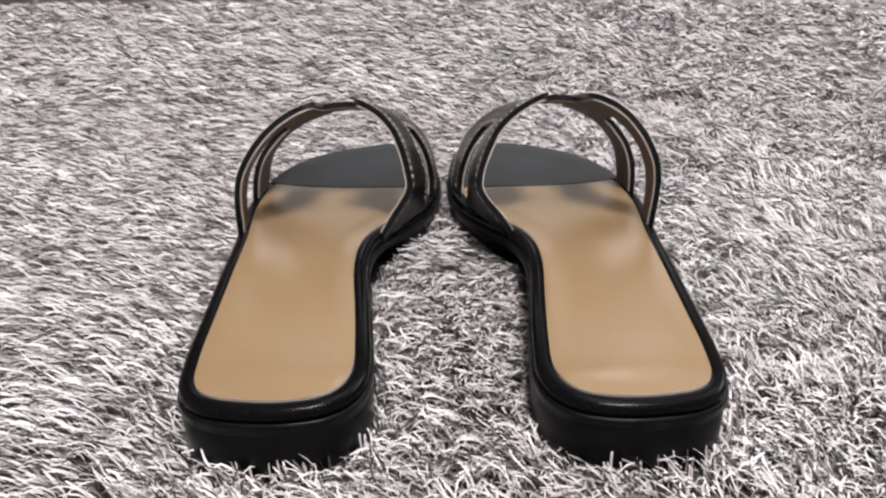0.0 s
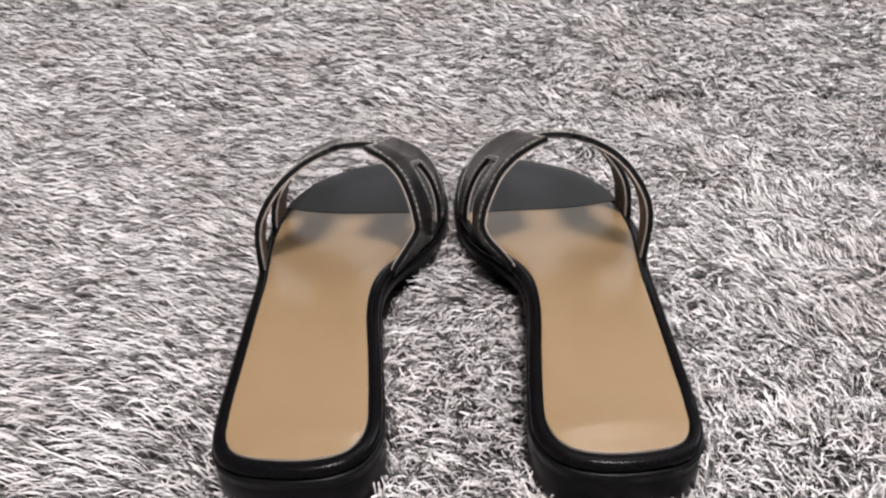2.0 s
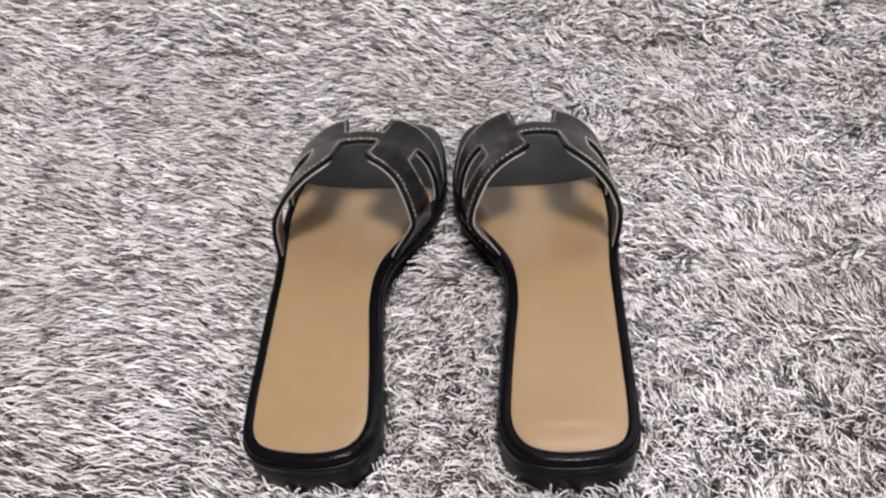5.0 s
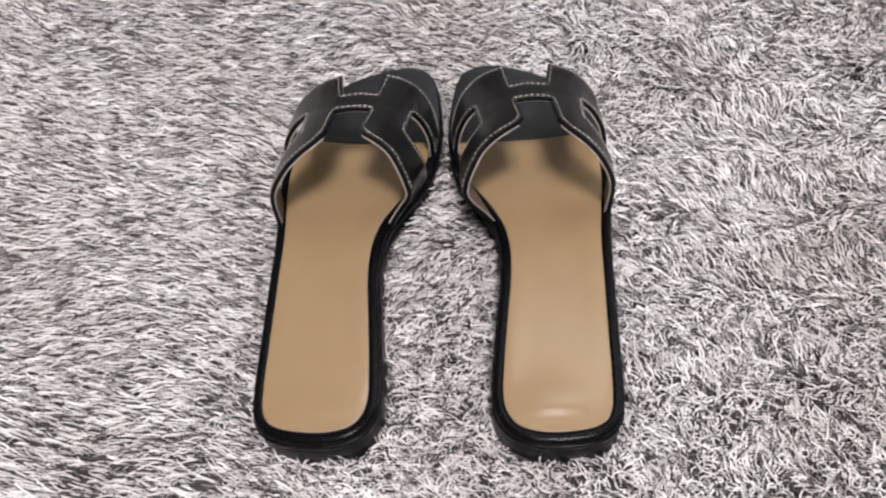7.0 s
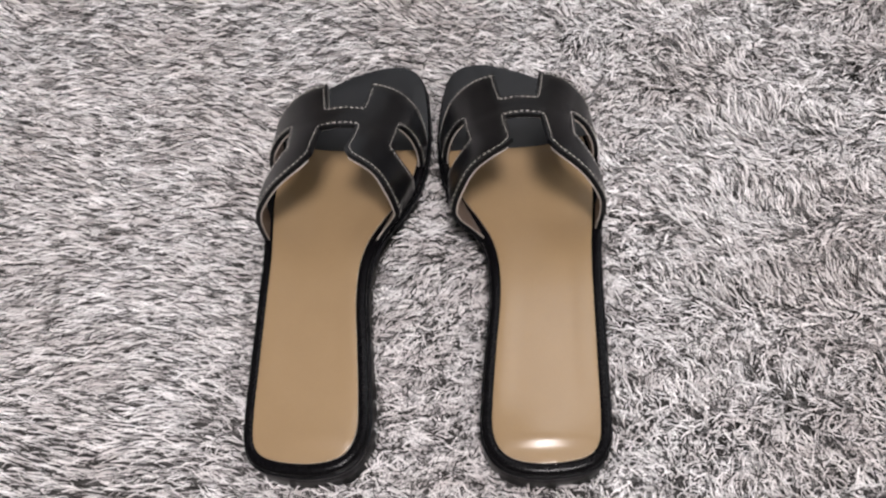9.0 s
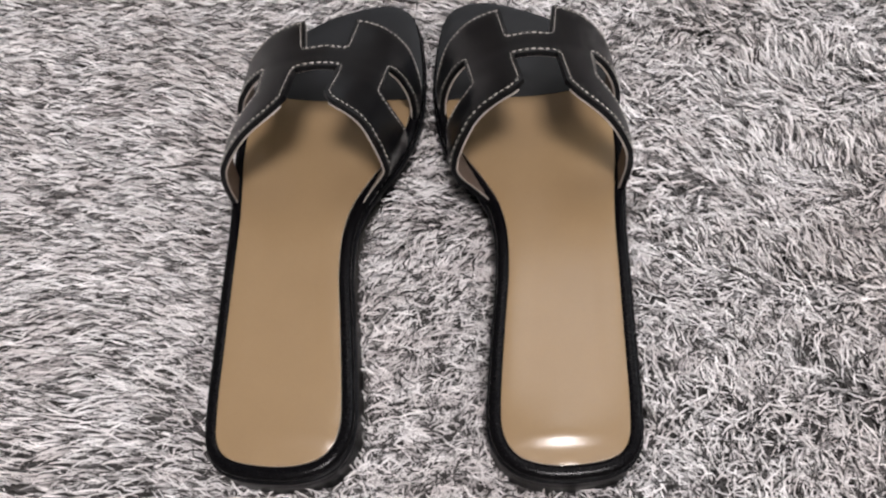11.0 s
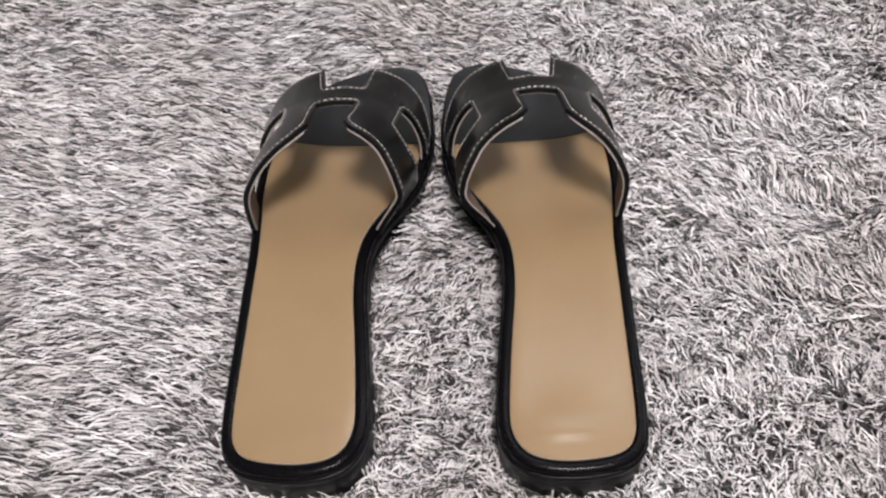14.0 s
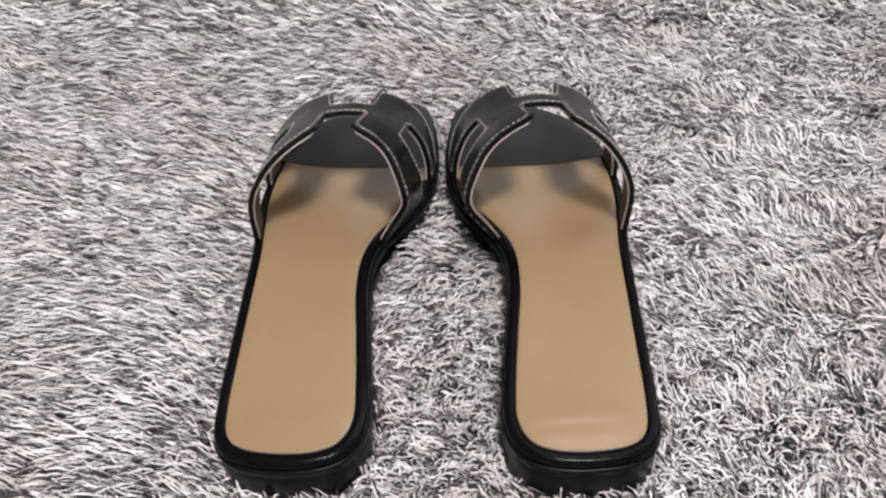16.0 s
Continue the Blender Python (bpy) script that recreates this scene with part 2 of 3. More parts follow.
window_wall("wall_north", "added_window_1", x0, x1, ADDED_NORTH_WINDOW, lambda a, d, z: (a, y1 + d, z), REFLECTION_BROWN, "unseen wall toned dark brown for reflections, with an added low window")
window_wall("wall_east", "added_window_2", y0, y1, ADDED_EAST_WINDOW, lambda a, d, z: (x1 + d, a, z), PLASTER, "light grey painted wall with an added, unseen wide window")
slab("wall_south", x0, x1, y0 - 0.12, y0, -0.12, top, PLASTER, "plain light grey painted wall", "wall")
slab("wall_west", x0 - 0.12, x0, y0, y1, -0.12, top, PLASTER, "plain light grey painted wall", "wall")
slab("ceiling", x0 - 0.12, x1 + 0.12, y0 - 0.12, y1 + 0.12, top, top + 0.1, CEILING_PAINT, "plain white painted ceiling", "ceiling")


def ceiling_light(at, size, diffuser, words):
    """A square panel: four bevelled frame bars round an opal diffuser."""
    fixture = tagged(new("ceiling_light"), words, "ceiling light")
    fixture.matrix_world = pose(*at)
    h = size / 2 + 0.015
    for fx, fy, sx, sy in ((0, h, size + 0.06, 0.03), (0, -h, size + 0.06, 0.03), (h, 0, 0.03, size), (-h, 0, 0.03, size)):
        bm = bmesh.new()
        bmesh.ops.create_cube(bm, size=1, matrix=Matrix.LocRotScale((fx, fy, 0.010), None, (sx, sy, 0.038)))
        bmesh.ops.bevel(bm, geom=bm.edges[:], offset=0.003, segments=2, affect="EDGES")
        me = bpy.data.meshes.new("frame_bar")
        bm.to_mesh(me)
        bm.free()
        me.materials.append(LAMP_FRAME)
        part("frame_bar", me, fixture)
    bm = bmesh.new()
    bmesh.ops.create_cube(bm, size=1, matrix=Matrix.LocRotScale((0, 0, 0.012), None, (size - 0.002, size - 0.002, 0.02)))
    me = bpy.data.meshes.new("diffuser")
    bm.to_mesh(me)
    bm.free()
    me.materials.append(diffuser)
    part("diffuser", me, fixture, "glowing opal diffuser")


ceiling_light(LAMP, 0.46, DIFFUSER, "white square ceiling light panel, switched on")
# second panel is unseen, added for the soft sheen on the right insole
ceiling_light((0.32, 1.42, 2.43), 0.70, SHEEN_DIFFUSER, "unseen dim ceiling panel added for a sheen on the insole")

# ---------------------------------------------------------------- the sandals
# Plan of a left-foot insole, heel at the origin, toe along y.
INSOLE = curve_through([
    (0.000, 0.0000), (0.0135, 0.0016), (0.0215, 0.0065), (0.0252, 0.0165), (0.0243, 0.034), (0.0215, 0.060), (0.0186, 0.085),
    (0.0184, 0.106), (0.0217, 0.1225), (0.0288, 0.1375), (0.0365, 0.151), (0.0420, 0.165), (0.0450, 0.183), (0.0456, 0.202),
    (0.0436, 0.2240), (0.0403, 0.2395), (0.0345, 0.2470), (0.0225, 0.2485), (0.0080, 0.2438), (-0.0075, 0.2360), (-0.0205, 0.2245),
    (-0.0295, 0.2080), (-0.0345, 0.189), (-0.0358, 0.171), (-0.0350, 0.150), (-0.0325, 0.130), (-0.0300, 0.108), (-0.0283, 0.076),
    (-0.0270, 0.048), (-0.0258, 0.022), (-0.0236, 0.0085), (-0.0165, 0.0022)], 8, True)
INSOLE = anticlockwise(even(INSOLE, 0.0025))
INSOLE = INSOLE - outward(INSOLE) * 0.0002
RIM = 0.0052


def sole_z(y):
    """Height of the sole: nearly level under the heel, a crease at the arch, then a slope down to the toes."""
    y = np.asarray(y, float)
    s = np.clip((y - 0.099) / 0.091, -1, 2)
    slope = 0.5 * (s + np.sqrt(s * s + 0.012))
    slope = 1 - 0.5 * (1 - slope + np.sqrt((1 - slope) ** 2 + 0.01))
    level = 0.0171 - 0.0016 * np.clip((y - 0.030) / 0.070, 0, 1) ** 1.4
    return level * (1 - slope) + 0.0047 * slope


def insole_z(p, ridge=0.0004, centre=0.002):
    """Top of the insole: soft edges, a heel that rolls off towards its back and a low cushion ridge across it."""
    d = clearance(INSOLE, p)
    z = sole_z(p[:, 1]) - 0.0002 * np.clip(1 - d / 0.0012, 0, 1) ** 2
    heel = np.clip(1 - p[:, 1] / 0.030, 0, 1)
    z = z - 0.0002 * np.clip(1 - d / 0.012, 0, 1) ** 2 * np.minimum(heel * 3, 1)
    pad = np.clip((d - 0.0055) / 0.0065, 0, 1)
    z = z - 0.0003 * pad * pad * (3 - 2 * pad) * np.clip((p[:, 1] - 0.020) / 0.020, 0, 1)
    back = np.where(p[:, 1] < 0.0125, 0.0042, 0.014)
    return z + ridge * np.exp(-((p[:, 1] - 0.0125) / back) ** 2 - ((p[:, 0] - centre) / 0.018) ** 2)


def flip(v, mirror):
    v = np.array(v, float)
    if mirror:
        v[:, 0] *= -1
    return v


def turned(faces, mirror):
    return [tuple(reversed(f)) for f in faces] if mirror else faces


def sheet_mesh(name, p, f, high, low, mats, mirror, smooth=True):
    """A solid sheet between two heights (or two sets of points) over filled triangles."""
    n = len(p)
    verts = np.vstack([high, low])
    faces = [tuple(t) for t in f] + [tuple(k + n for k in reversed(t)) for t in f]
    slots = [0] * len(f) + [min(1, len(mats) - 1)] * len(f)
    rim = border([tuple(t) for t in f])
    k = len(verts)
    # own points for the cut edge, so that it stays crisp
    ids = sorted({a for e in rim for a in e})
    at = {a: k + i for i, a in enumerate(ids)}
    verts = np.vstack([verts, verts[ids], verts[[a + n for a in ids]]])
    m = len(ids)
    faces += [(at[b], at[a], at[a] + m, at[b] + m) for a, b in rim]
    slots += [len(mats) - 1] * len(rim)
    return mesh_of(name, flip(verts, mirror), turned(faces, mirror), mats, slots, smooth)


def loft(name, base, profile, heights, mat, mirror, cap_top=False, cap_low=True):
    """Rings round a plan: profile of (outward, drop), heights(ring index, points) gives z."""
    nrm = outward(base)
    rings = []
    for i, (d, _) in enumerate(profile):
        q = base + nrm * d
        rings.append(np.column_stack([q, heights(i, base, q)]))
    n = len(base)
    verts = np.vstack(rings)
    faces = []
    for i in range(len(profile) - 1):
        for j in range(n):
            a, b = i * n + j, i * n + (j + 1) % n
            faces.append((b, a, a + n, b + n))
    low = (len(profile) - 1) * n
    if cap_low:
        faces.append(tuple(low + j for j in reversed(range(n))))
    if cap_top:
        faces.append(tuple(range(n)))
    me = mesh_of(name, flip(verts, mirror), turned(faces, mirror), [mat])
    bm = bmesh.new()
    bm.from_mesh(me)
    bmesh.ops.recalc_face_normals(bm, faces=bm.faces[:])
    bm.to_mesh(me)
    bm.free()
    return me


# The strap in its own plan: a runs over the foot from -1 (outer side) to 1 (inner side), y along the foot.
TOP_CURVE = np.polyfit([0.10, 0.13, 0.151, 0.168, 0.19, 0.212, 0.235], [0.076, 0.0705, 0.065, 0.0585, 0.0475, 0.0395, 0.034], 3)
SPAN = 0.07


FLANK = (0.12, 0.3, 0.5, 0.7, 0.85, 0.94, 1.0)


def strap_at(a, y, lean, tilt, drop, slide, flare, spread, belly, draw):
    """A point of the strap; belly and draw (mm, along FLANK) move its rear inner edge sideways and along the foot."""
    a, y = np.asarray(a, float), np.asarray(y, float)
    rear = np.clip((0.160 - y) / 0.020, 0, 1) * np.clip(a / 0.12, 0, 1)
    y = y + 0.001 * rear * np.interp(a, FLANK, draw)
    phi = a * math.pi / 2
    s, c = np.sin(phi), np.cos(phi)
    front = np.clip((y - 0.175) / 0.030, 0, 1)
    top = np.polyval(TOP_CURVE, y) - drop + 0.0022 * front
    zb = sole_z(y) - 0.004
    inner = np.interp(y, [0.11, 0.14, 0.17, 0.21, 0.25], [0.0360, 0.0394, 0.0432, 0.0450, 0.0450])
    outer = np.interp(y, [0.11, 0.14, 0.17, 0.21, 0.25], [0.0440, 0.0446, 0.0454, 0.0450, 0.044])
    outer = outer + spread + flare * np.clip((y - 0.15) / 0.04, 0, 1)
    mid = 0.0045
    x = mid + np.where(s > 0, inner, outer) * np.sign(s) * np.abs(s) ** 0.95
    z = zb + (top - zb) * np.abs(c) ** 0.95
    base_in = np.interp(y, [0.11, 0.12, 0.13, 0.145, 0.16, 0.18, 0.2, 0.22], [0.0240, 0.0268, 0.0308, 0.0375, 0.0430, 0.0475, 0.049, 0.048]) - mid
    base_out = np.interp(y, [0.11, 0.13, 0.15, 0.18, 0.2, 0.22], [0.0335, 0.0360, 0.0385, 0.0395, 0.037, 0.030]) + mid + 0.6 * spread
    k = np.clip((1 - np.abs(a)) / np.where(s > 0, np.interp(y, [0.145, 0.18], [0.24, 0.36]), 0.36), 0, 1)
    k = 1 - k * k * (3 - 2 * k)
    x = x + np.where(s > 0, base_in - inner, outer - base_out) * k
    x = x + 0.001 * rear * np.interp(a, FLANK, belly)
    z = z + tilt * (x - mid) * z / 0.06
    return np.stack([x + lean * z / 0.06, y + slide - 0.0011 * front, z], -1)


def strap_plan():
    """Outline of the H-shaped strap, anticlockwise, a scaled by SPAN to metres."""
    rear = curve_through([(-1.0, 0.1256), (-0.8, 0.1256), (-0.6, 0.1272), (-0.42, 0.1312), (-0.28, 0.1352), (-0.19, 0.1395), (-0.125, 0.1460)], 8)
    notch = np.array([(-0.108, 0.1680), (0.0, 0.1690), (0.138, 0.1688), (0.118, 0.1472)])
    rear_in = curve_through([(0.118, 0.1472), (0.185, 0.1415), (0.29, 0.1385), (0.42, 0.1360), (0.52, 0.1328), (0.62, 0.1308), (0.76, 0.1292), (0.88, 0.1276), (0.95, 0.1258), (1.0, 0.1235)], 8)
    slot_in = np.vstack([curve_through([(1.0, 0.1610), (0.9, 0.1600), (0.72, 0.1565), (0.58, 0.1570), (0.465, 0.1605)], 6),
                         curve_through([(0.495, 0.1815), (0.61, 0.1815), (0.75, 0.1800), (0.9, 0.1785), (1.0, 0.1765)], 6)])
    front_in = curve_through([(1.0, 0.1955), (0.88, 0.1975), (0.77, 0.2020), (0.64, 0.2070), (0.48, 0.2105), (0.33, 0.2125), (0.185, 0.2125)], 8)
    front_notch = np.array([(0.150, 0.1870), (0.02, 0.1880), (-0.090, 0.1865)])
    front_out = curve_through([(-0.150, 0.2125), (-0.30, 0.2120), (-0.48, 0.2085), (-0.66, 0.2030), (-0.85, 0.1960), (-1.0, 0.1925)], 8)
    slot_out = np.vstack([curve_through([(-1.0, 0.1740), (-0.8, 0.1740), (-0.65, 0.1750), (-0.53, 0.1775), (-0.395, 0.1775)], 6),
                          curve_through([(-0.375, 0.1580), (-0.46, 0.1525), (-0.62, 0.1450), (-0.8, 0.1415), (-1.0, 0.1400)], 6)])
    p = np.vstack([rear, notch, rear_in[1:], slot_in, front_in, front_notch, front_out, slot_out])
    p[:, 0] *= SPAN
    return anticlockwise(finer(p, 0.0016))


def strap_normal(p, shape):
    e = 1e-4
    du = strap_at((p[:, 0] + e) / SPAN, p[:, 1], *shape) - strap_at((p[:, 0] - e) / SPAN, p[:, 1], *shape)
    dv = strap_at(p[:, 0] / SPAN, p[:, 1] + e, *shape) - strap_at(p[:, 0] / SPAN, p[:, 1] - e, *shape)
    n = np.cross(du, dv)
    return n / (np.linalg.norm(n, axis=1)[:, None] + 1e-12)


def strap_sheet(name, plan, up, down, shape, mats, mirror):
    p, f = fill(plan, 0.0028)
    at, nrm = strap_at(p[:, 0] / SPAN, p[:, 1], *shape), strap_normal(p, shape)
    edge = np.clip(1 - clearance(plan, p) / 0.0012, 0, 1)[:, None]
    return sheet_mesh(name, p, f, at + nrm * (up - 0.0003 * edge), at + nrm * down, mats, mirror)


def stitches(plan, shape, mirror):
    """Small raised stitches that follow the strap's edge."""
    line = even(plan - outward(plan) * 0.0019, 0.0027)
    ahead = np.roll(line, -1, 0)
    verts, faces = [], []
    for p, q in zip(line, ahead):
        if max(abs(p[0]), abs(q[0])) > SPAN * 0.95 or np.linalg.norm(q - p) > 0.004:
            continue
        a, b = p + (q - p) * 0.10, p + (q - p) * 0.80
        ends = strap_at(np.array([a[0], b[0]]) / SPAN, np.array([a[1], b[1]]), *shape)
        nrm = strap_normal(np.array([a, b]), shape).mean(0)
        way = ends[1] - ends[0]
        way /= np.linalg.norm(way)
        side = np.cross(nrm, way)
        k = len(verts)
        for t, w, h in ((0, 0.00016, 0.0011), (0.25, 0.00025, 0.00145), (0.75, 0.00025, 0.00145), (1, 0.00016, 0.0011)):
            c = ends[0] + (ends[1] - ends[0]) * t
            verts += [c + nrm * 0.0009 - side * w, c + nrm * h, c + nrm * 0.0009 + side * w]
        for i in range(3):
            o = k + 3 * i
            faces += [(o, o + 3, o + 4, o + 1), (o + 1, o + 4, o + 5, o + 2)]
        faces += [(k, k + 1, k + 2), (k + 11, k + 10, k + 9)]
    return mesh_of("stitching", flip(verts, mirror), turned(faces, mirror), [THREAD])


def sandal(label, mirror, shape, toe_line):
    root = tagged(new("sandal"), label, "sandal", "pair of sandals")
    # insole
    p, f = fill(INSOLE, 0.0022)
    z = insole_z(p, *((0.0015, 0.002) if mirror else (0.0011, 0.010)))
    part("insole", sheet_mesh("insole", p, f, np.column_stack([p, z]), np.column_stack([p, z - 0.0016]), [TAN_LEATHER, TAN_LEATHER, RAW_EDGE], mirror), root, "smooth tan leather insole")
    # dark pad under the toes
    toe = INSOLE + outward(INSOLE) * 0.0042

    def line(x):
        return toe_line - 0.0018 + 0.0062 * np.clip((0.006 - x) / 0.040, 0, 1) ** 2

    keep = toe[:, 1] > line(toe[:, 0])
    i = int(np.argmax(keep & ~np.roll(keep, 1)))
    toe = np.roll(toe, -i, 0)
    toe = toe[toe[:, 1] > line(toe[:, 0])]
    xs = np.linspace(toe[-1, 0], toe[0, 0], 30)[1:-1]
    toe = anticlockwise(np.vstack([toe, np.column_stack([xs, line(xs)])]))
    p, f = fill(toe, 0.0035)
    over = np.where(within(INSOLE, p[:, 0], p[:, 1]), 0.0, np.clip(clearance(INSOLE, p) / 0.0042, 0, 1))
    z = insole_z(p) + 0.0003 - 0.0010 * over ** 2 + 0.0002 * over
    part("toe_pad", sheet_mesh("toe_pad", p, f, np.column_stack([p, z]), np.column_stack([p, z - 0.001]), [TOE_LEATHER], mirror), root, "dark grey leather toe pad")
    # wrapped footbed round the insole
    prof = [(-0.0006, 0.0016), (0.0001, 0.0012), (0.0012, 0.0006), (0.0036, 0.0007), (0.0049, 0.0015), (RIM, 0.0028), (RIM, 0.0052), (0.0030, 0.0058)]
    edge = insole_z(INSOLE) + 0.0004
    part("footbed", loft("footbed", INSOLE, prof, lambda i, b, q: edge - prof[i][1], EDGE_PAINT, mirror), root, "glossy black footbed edge")
    # outsole under it, with a fine welt
    prof2 = [(0.0020, 0.0052), (RIM + 0.0001, 0.0054), (RIM + 0.0007, 0.0058), (RIM + 0.0009, 0.0064), (RIM + 0.0005, 0.0072), (RIM + 0.0004, 0.0098), (0.0030, 0.0106)]
    part("outsole", loft("outsole", INSOLE, prof2, lambda i, b, q: edge - prof2[i][1], RUBBER, mirror), root)
    # heel block and forefoot tread
    for name, lo, hi in (("heel", -1, 0.072), ("tread", 0.135, 1)):
        cut = INSOLE + outward(INSOLE) * (RIM + 0.0002)
        cut = cut[(cut[:, 1] > lo) & (cut[:, 1] < hi)]
        if name == "heel":
            j = int(np.argmax(np.linalg.norm(np.diff(np.vstack([cut, cut[:1]]), axis=0), axis=1)))
            cut = np.roll(cut, -j - 1, 0)
        cut = anticlockwise(even(cut, 0.0025))
        steps = [(0.0, 0.0092), (0.0002, 0.0104), (0.0, 0.0), (-0.0012, 0.0)]
        bottom = -0.0114

        def heights(i, b, q):
            if i < 2:
                return sole_z(q[:, 1]) - steps[i][1]
            return np.full(len(q), bottom + (0.0012 if i == 2 else 0.0))

        part(name, loft(name, cut, steps, heights, RUBBER, mirror, cap_top=True), root)
    # strap
    plan = strap_plan()
    strap = part("strap", strap_sheet("strap", plan, 0.0012, -0.0013, shape, [BLACK_LEATHER], mirror), root, "black leather strap cut in an H shape")
    tucked = (np.abs(plan[:, 0]) < 0.2 * SPAN) & (plan[:, 1] > 0.1435) & (plan[:, 1] < 0.172)
    inner = plan - outward(plan) * np.where(tucked, 0.0013, 0.0001)[:, None]
    part("lining", strap_sheet("lining", inner, -0.00135, -0.0021, shape, [RAW_EDGE, LINING, RAW_EDGE], mirror), strap, "taupe leather lining with a pale cut edge")
    part("stitching", stitches(plan, shape, mirror), strap, "cream contrast stitching")
    return root


LEFT = pose(-0.0518, 0.2034, 0)
RIGHT = pose(0.0634, 0.2055, 0, 0, 0, 2.58)
left_sandal = sandal("left-foot black leather slide sandal with tan insole on shag rug", False, (0.0034, 0.06, 0.0012, -0.0019, 0.0, 0.0008, (-1.6, -1.7, -1.7, -2.5, -2.8, -1.8, -1.9), (1.5, 2.2, 2.0, 1.0, 0.0, -0.2, 0.3)), 0.1898)
left_sandal.matrix_world = LEFT
right_sandal = sandal("right-foot black leather slide sandal with tan insole on shag rug", True, (-0.0031, 0.03, 0.0, 0.0005, -0.0006, -0.0008, (-0.6, 0.8, 3.0, 3.1, 1.9, 0.8, -0.7), (2.0, 2.2, 1.1, -1.3, -3.6, -3.6, -1.7)), 0.189)
right_sandal.matrix_world = RIGHT

# ---------------------------------------------------------------- the rug
RUG = (-0.95, 1.0, -0.55, 0.900)
rug = tagged(new("shag_rug"), "silver-grey shag rug with long mixed light and dark yarn", "rug")
bm = bmesh.new()
bmesh.ops.create_cube(bm, size=1, matrix=Matrix.LocRotScale(((RUG[0] + RUG[1]) / 2, (RUG[2] + RUG[3]) / 2, RUG_LOW - 0.003), None, (RUG[1] - RUG[0], RUG[3] - RUG[2], 0.006)))
me = bpy.data.meshes.new("backing")
bm.to_mesh(me)
bm.free()
me.materials.append(BACKING)
part("backing", me, rug, "dark woven backing")


def wave(x, y, seed, size):
    """Smooth pseudo-random field, about -1 to 1."""
    r = np.random.RandomState(seed)
    out = np.zeros_like(x)
    for k in range(9):
        ang, ph, f = r.uniform(0, 2 * math.pi), r.uniform(0, 2 * math.pi), r.uniform(0.6, 1.9) / size
        out += np.sin((x * math.cos(ang) + y * math.sin(ang)) * f * 2 * math.pi + ph)
    return out / 3.0


FOOT, CORE = [], []
for m, mirror in ((LEFT, False), (RIGHT, True)):
    for out, store in ((RIM, FOOT), (-0.001, CORE)):
        q = INSOLE + outward(INSOLE) * out
        if mirror:
            q = q * np.array([-1, 1])
        store.append(np.array([(m @ Vector((a, b, 0)))[:2] for a, b in q])[::2])


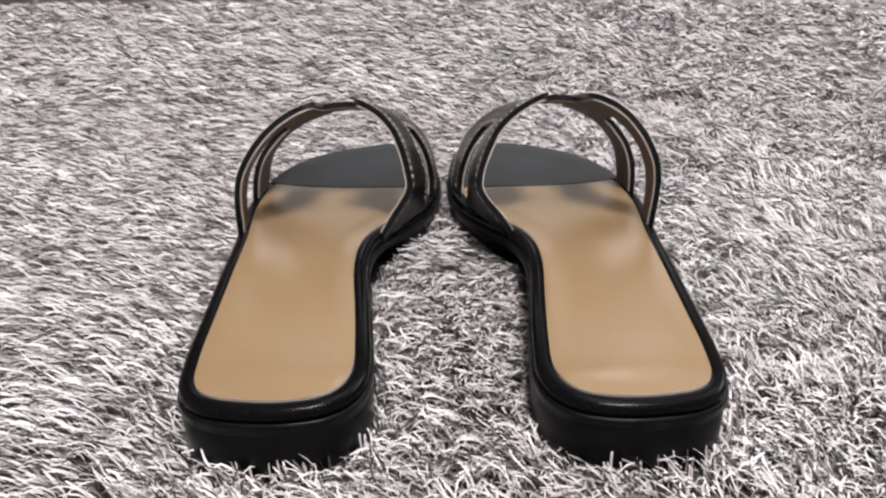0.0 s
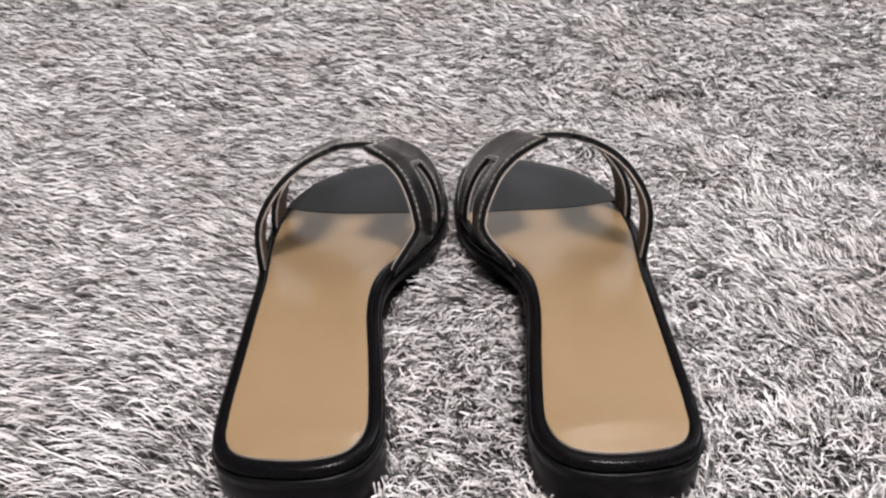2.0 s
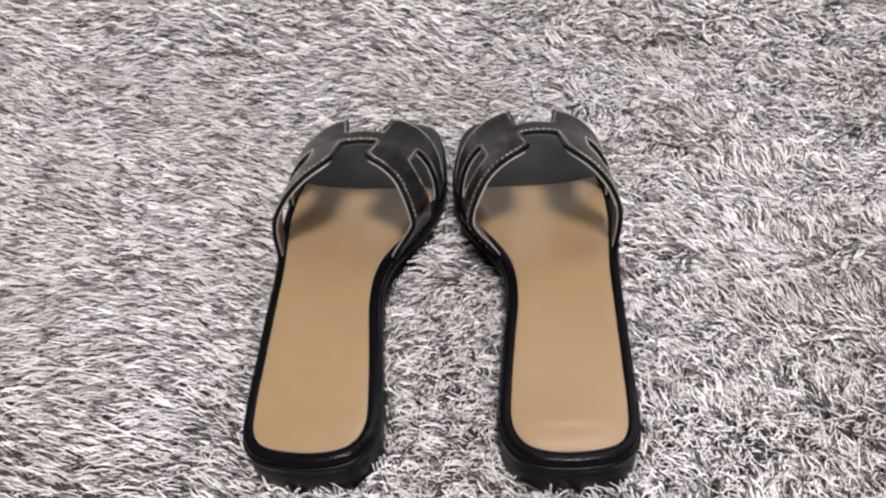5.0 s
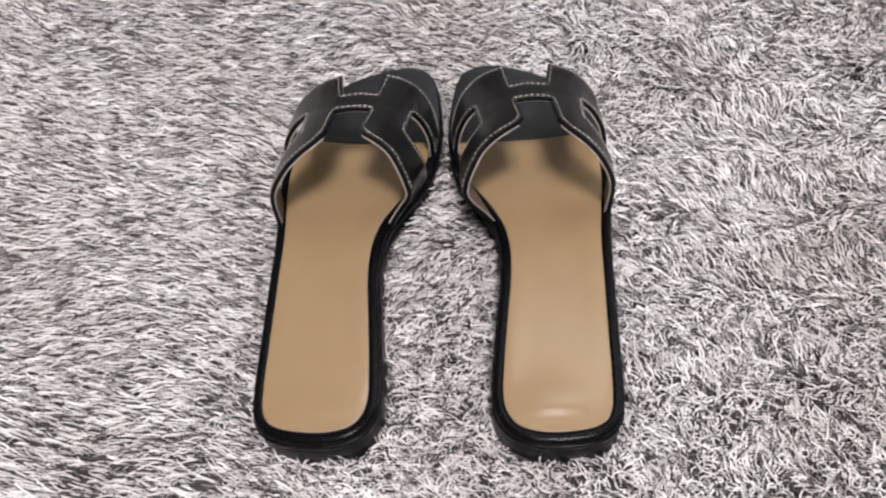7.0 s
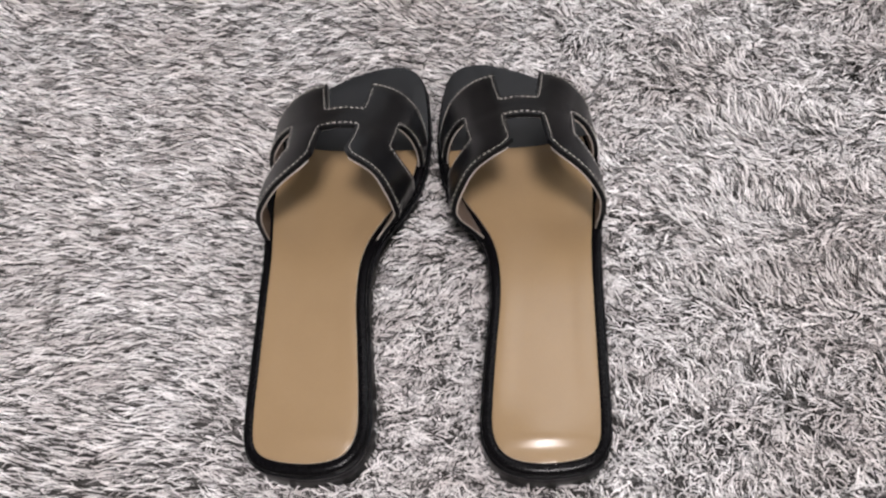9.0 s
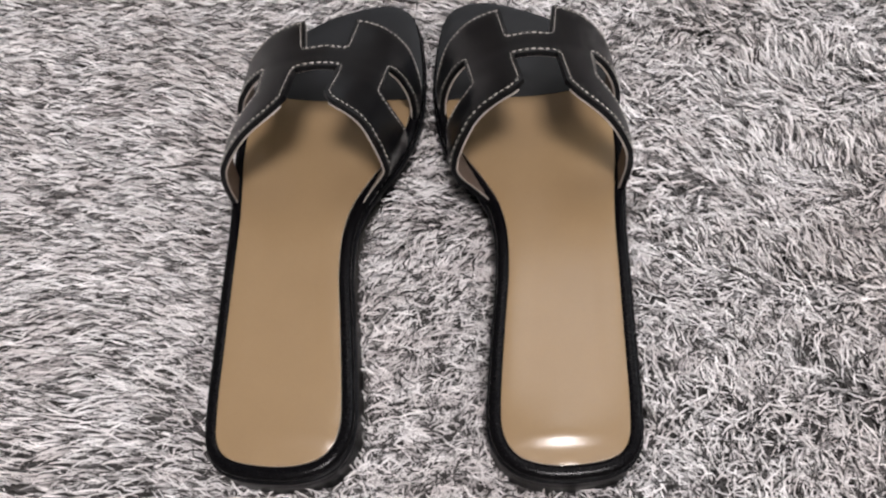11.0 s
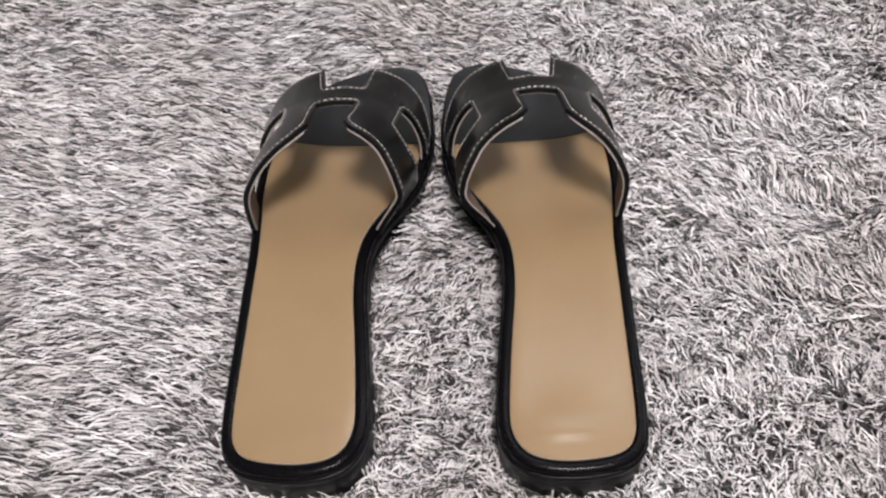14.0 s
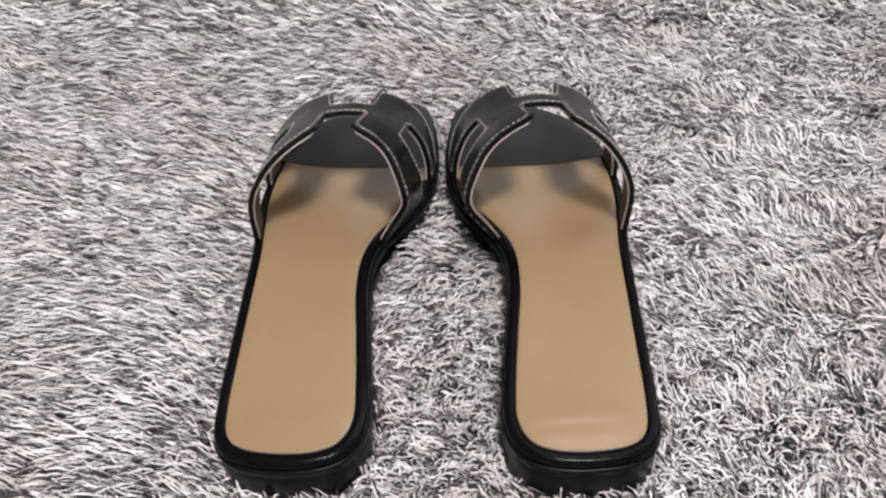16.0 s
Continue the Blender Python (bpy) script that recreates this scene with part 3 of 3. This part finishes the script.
def strands(xa, xb, ya, yb, density, width, length, rng, rings=4):
    """Bent ribbons of yarn, all in arrays: rings of two points each, and their faces."""
    n = int((xb - xa) * (yb - ya) * density)
    x, y = rng.uniform(xa, xb, n), rng.uniform(ya, yb, n)
    ok = np.ones(n, bool)
    for poly in CORE:
        near = (x > poly[:, 0].min()) & (x < poly[:, 0].max()) & (y > poly[:, 1].min()) & (y < poly[:, 1].max())
        idx = np.where(near)[0]
        ok[idx[within(poly, x[idx], y[idx])]] = False
    # the pile parts into dark gaps where it is ruffled
    gap = np.clip((wave(x, y, 21, 0.035) - 0.25) / 0.7, 0, 1) * np.clip((x + 0.10) / 0.20, 0.08, 1)
    # shade before the heels put into the pile: thinner, shorter and more upright
    near_shade = np.clip((0.36 - y) / 0.13, 0, 1) * (0.93 + 0.06 * wave(x, y, 31, 0.05))
    thinned = np.clip(near_shade * np.clip((0.06 - x) / 0.16, 0.6, 1), 0, 1)
    near_shade = np.clip(near_shade * np.clip((x + 0.16) / 0.10, 0.1, 1) * np.clip((0.34 - x) / 0.20, 0.5, 1), 0, 1)
    ok &= rng.uniform(0, 1, n) > 1 - (1 - 0.62 * gap) * (1 - 0.76 * thinned)
    near_shade = near_shade[ok]
    x, y = x[ok], y[ok]
    n = len(x)
    messy = np.clip((x + 0.06) / 0.20, 0, 1) * (1 - 0.65 * np.clip((x - 0.20) / 0.12, 0, 1)) * (1 - 0.5 * np.clip((y - 0.52) / 0.12, 0, 1))
    combed = np.exp(-((x - 0.17) / 0.06) ** 2 - ((y - 0.35) / 0.13) ** 2)
    messy = messy * (1 - 0.5 * combed)
    head = math.pi + 0.12 + (0.22 + 0.35 * messy) * wave(x, y, 3, 0.16) + (0.08 + 0.85 * messy) * wave(x, y, 5, 0.05) + rng.normal(0, 0.21, n) + (0.34 * messy + 0.5 * near_shade) * rng.normal(0, 1, n)
    # the pile is combed one way beside the right sandal and the other way between the two
    head = head - 0.75 * combed + 0.6 * np.exp(-(x / 0.035) ** 2 - ((y - 0.28) / 0.08) ** 2)
    lift = 0.5 + (0.08 + 0.22 * messy) * wave(x, y, 8, 0.04)
    size = length * rng.uniform(0.6, 1.35, n) * (1 - 0.10 * near_shade)
    seg = rings - 1
    start, end = np.radians(rng.uniform(50, 85, n)), np.radians(rng.normal(-6, 13, n) + near_shade * rng.normal(10, 15, n))
    p = np.zeros((n, rings, 3))
    p[:, 0] = np.column_stack([x, y, np.full(n, RUG_LOW)])
    bend = rng.normal(0, 0.15 + 0.33 * messy + 0.3 * near_shade, n)
    turn = []
    for k in range(seg):
        t = k / (seg - 1)
        h = head + bend * (2.2 * t - 0.8)
        turn.append(h)
        e = start + (end - start) * t ** (0.75 + 0.5 * lift)
        step = size / seg
        p[:, k + 1] = p[:, k] + np.column_stack([np.cos(h) * np.cos(e) * step, np.sin(h) * np.cos(e) * step, np.sin(e) * step])
    turn.append(turn[-1])
    # strands that would run into a sole stand up against it; those from under its edge come out or go
    bad, under, lost = np.zeros(n, bool), np.zeros(n, bool), np.zeros(n, bool)
    for poly in FOOT:
        near = (np.abs(x - poly[:, 0].mean()) < 0.09) & (y > poly[:, 1].min() - 0.04) & (y < poly[:, 1].max() + 0.04)
        idx = np.where(near)[0]
        under[idx] |= within(poly, x[idx], y[idx])
        for k in (rings - 2, rings - 1):
            lost[idx] |= within(poly, p[idx, k, 0], p[idx, k, 1])
    lost &= under
    for poly in FOOT:
        near = (np.abs(x - poly[:, 0].mean()) < 0.09) & (y > poly[:, 1].min() - 0.04) & (y < poly[:, 1].max() + 0.04)
        idx = np.where(near)[0]
        for k in range(1, rings):
            bad[idx] |= within(poly, p[idx, k, 0], p[idx, k, 1])
    bad &= ~under
    for k in range(1, rings):
        p[bad, k, :2] = p[bad, 0, :2] + (p[bad, k, :2] - p[bad, 0, :2]) * 0.12
        p[bad, k, 2] = np.minimum(RUG_LOW + (p[bad, k, 2] - RUG_LOW) * 1.15, RUG_LOW + 0.0110)
    hit = np.zeros(n, bool)
    for poly in FOOT:
        idx = np.where(bad)[0]
        for k in range(1, rings):
            hit[idx] |= within(poly, p[idx, k, 0], p[idx, k, 1])
    keep = ~hit & ~lost
    p, turn = p[keep], [h[keep] for h in turn]
    n = len(p)
    roll = rng.normal(0, 0.4, n)
    wid = width * rng.uniform(0.6, 1.25, n)
    v = np.zeros((n, rings, 2, 3))
    for k in range(rings):
        h = turn[k]
        side = np.column_stack([-np.sin(h) * np.cos(roll), np.cos(h) * np.cos(roll), np.sin(roll)])
        w = (wid * (0.7 if k == 0 else 0.5 if k == rings - 1 else 1.0) / 2)[:, None]
        v[:, k, 0], v[:, k, 1] = p[:, k] - side * w, p[:, k] + side * w
    quad = np.array([[2 * k, 2 * k + 1, 2 * k + 3, 2 * k + 2] for k in range(seg)])
    return v.reshape(-1, 3), ((np.arange(n) * 2 * rings)[:, None, None] + quad[None]).reshape(-1, 4)


rng = np.random.RandomState(11)
blocks = []
for yy0, yy1, half, density, width, length, rings in (
        (0.10, 0.25, 0.30, 820000, 0.00070, 0.0130, 5),
        (0.25, 0.34, 0.34, 800000, 0.00074, 0.0128, 5),
        (0.34, 0.56, 0.44, 700000, 0.00088, 0.0142, 4),
        (0.56, 0.73, 0.56, 360000, 0.00130, 0.0180, 4),
        (0.73, 0.892, 0.68, 260000, 0.00155, 0.0190, 4)):
    blocks.append(strands(-half, half, yy0, yy1, density, width, length, rng, rings))
    blocks.append(strands(RUG[0] + 0.01, -half, yy0, yy1, 42000, 0.0036, 0.021, rng))
    blocks.append(strands(half, RUG[1] - 0.01, yy0, yy1, 42000, 0.0036, 0.021, rng))
blocks.append(strands(RUG[0] + 0.01, RUG[1] - 0.01, RUG[2] + 0.01, 0.10, 42000, 0.0036, 0.021, rng))
shift = np.cumsum([0] + [len(v) for v, f in blocks])
verts = np.vstack([v for v, f in blocks])
quads = np.vstack([f + s for (v, f), s in zip(blocks, shift)])
me = bpy.data.meshes.new("tufted_surface")
me.vertices.add(len(verts))
me.vertices.foreach_set("co", verts.astype(np.float32).ravel())
me.loops.add(quads.size)
me.loops.foreach_set("vertex_index", quads.astype(np.int32).ravel())
me.polygons.add(len(quads))
me.polygons.foreach_set("loop_start", (np.arange(len(quads)) * 4).astype(np.int32))
me.polygons.foreach_set("use_smooth", np.ones(len(quads), bool))
me.materials.append(PILE)
me.update(calc_edges=True)
me.validate()
tagged(part("tufted_surface", me, rug, "long silver-grey yarn strands"), kind="stuff")
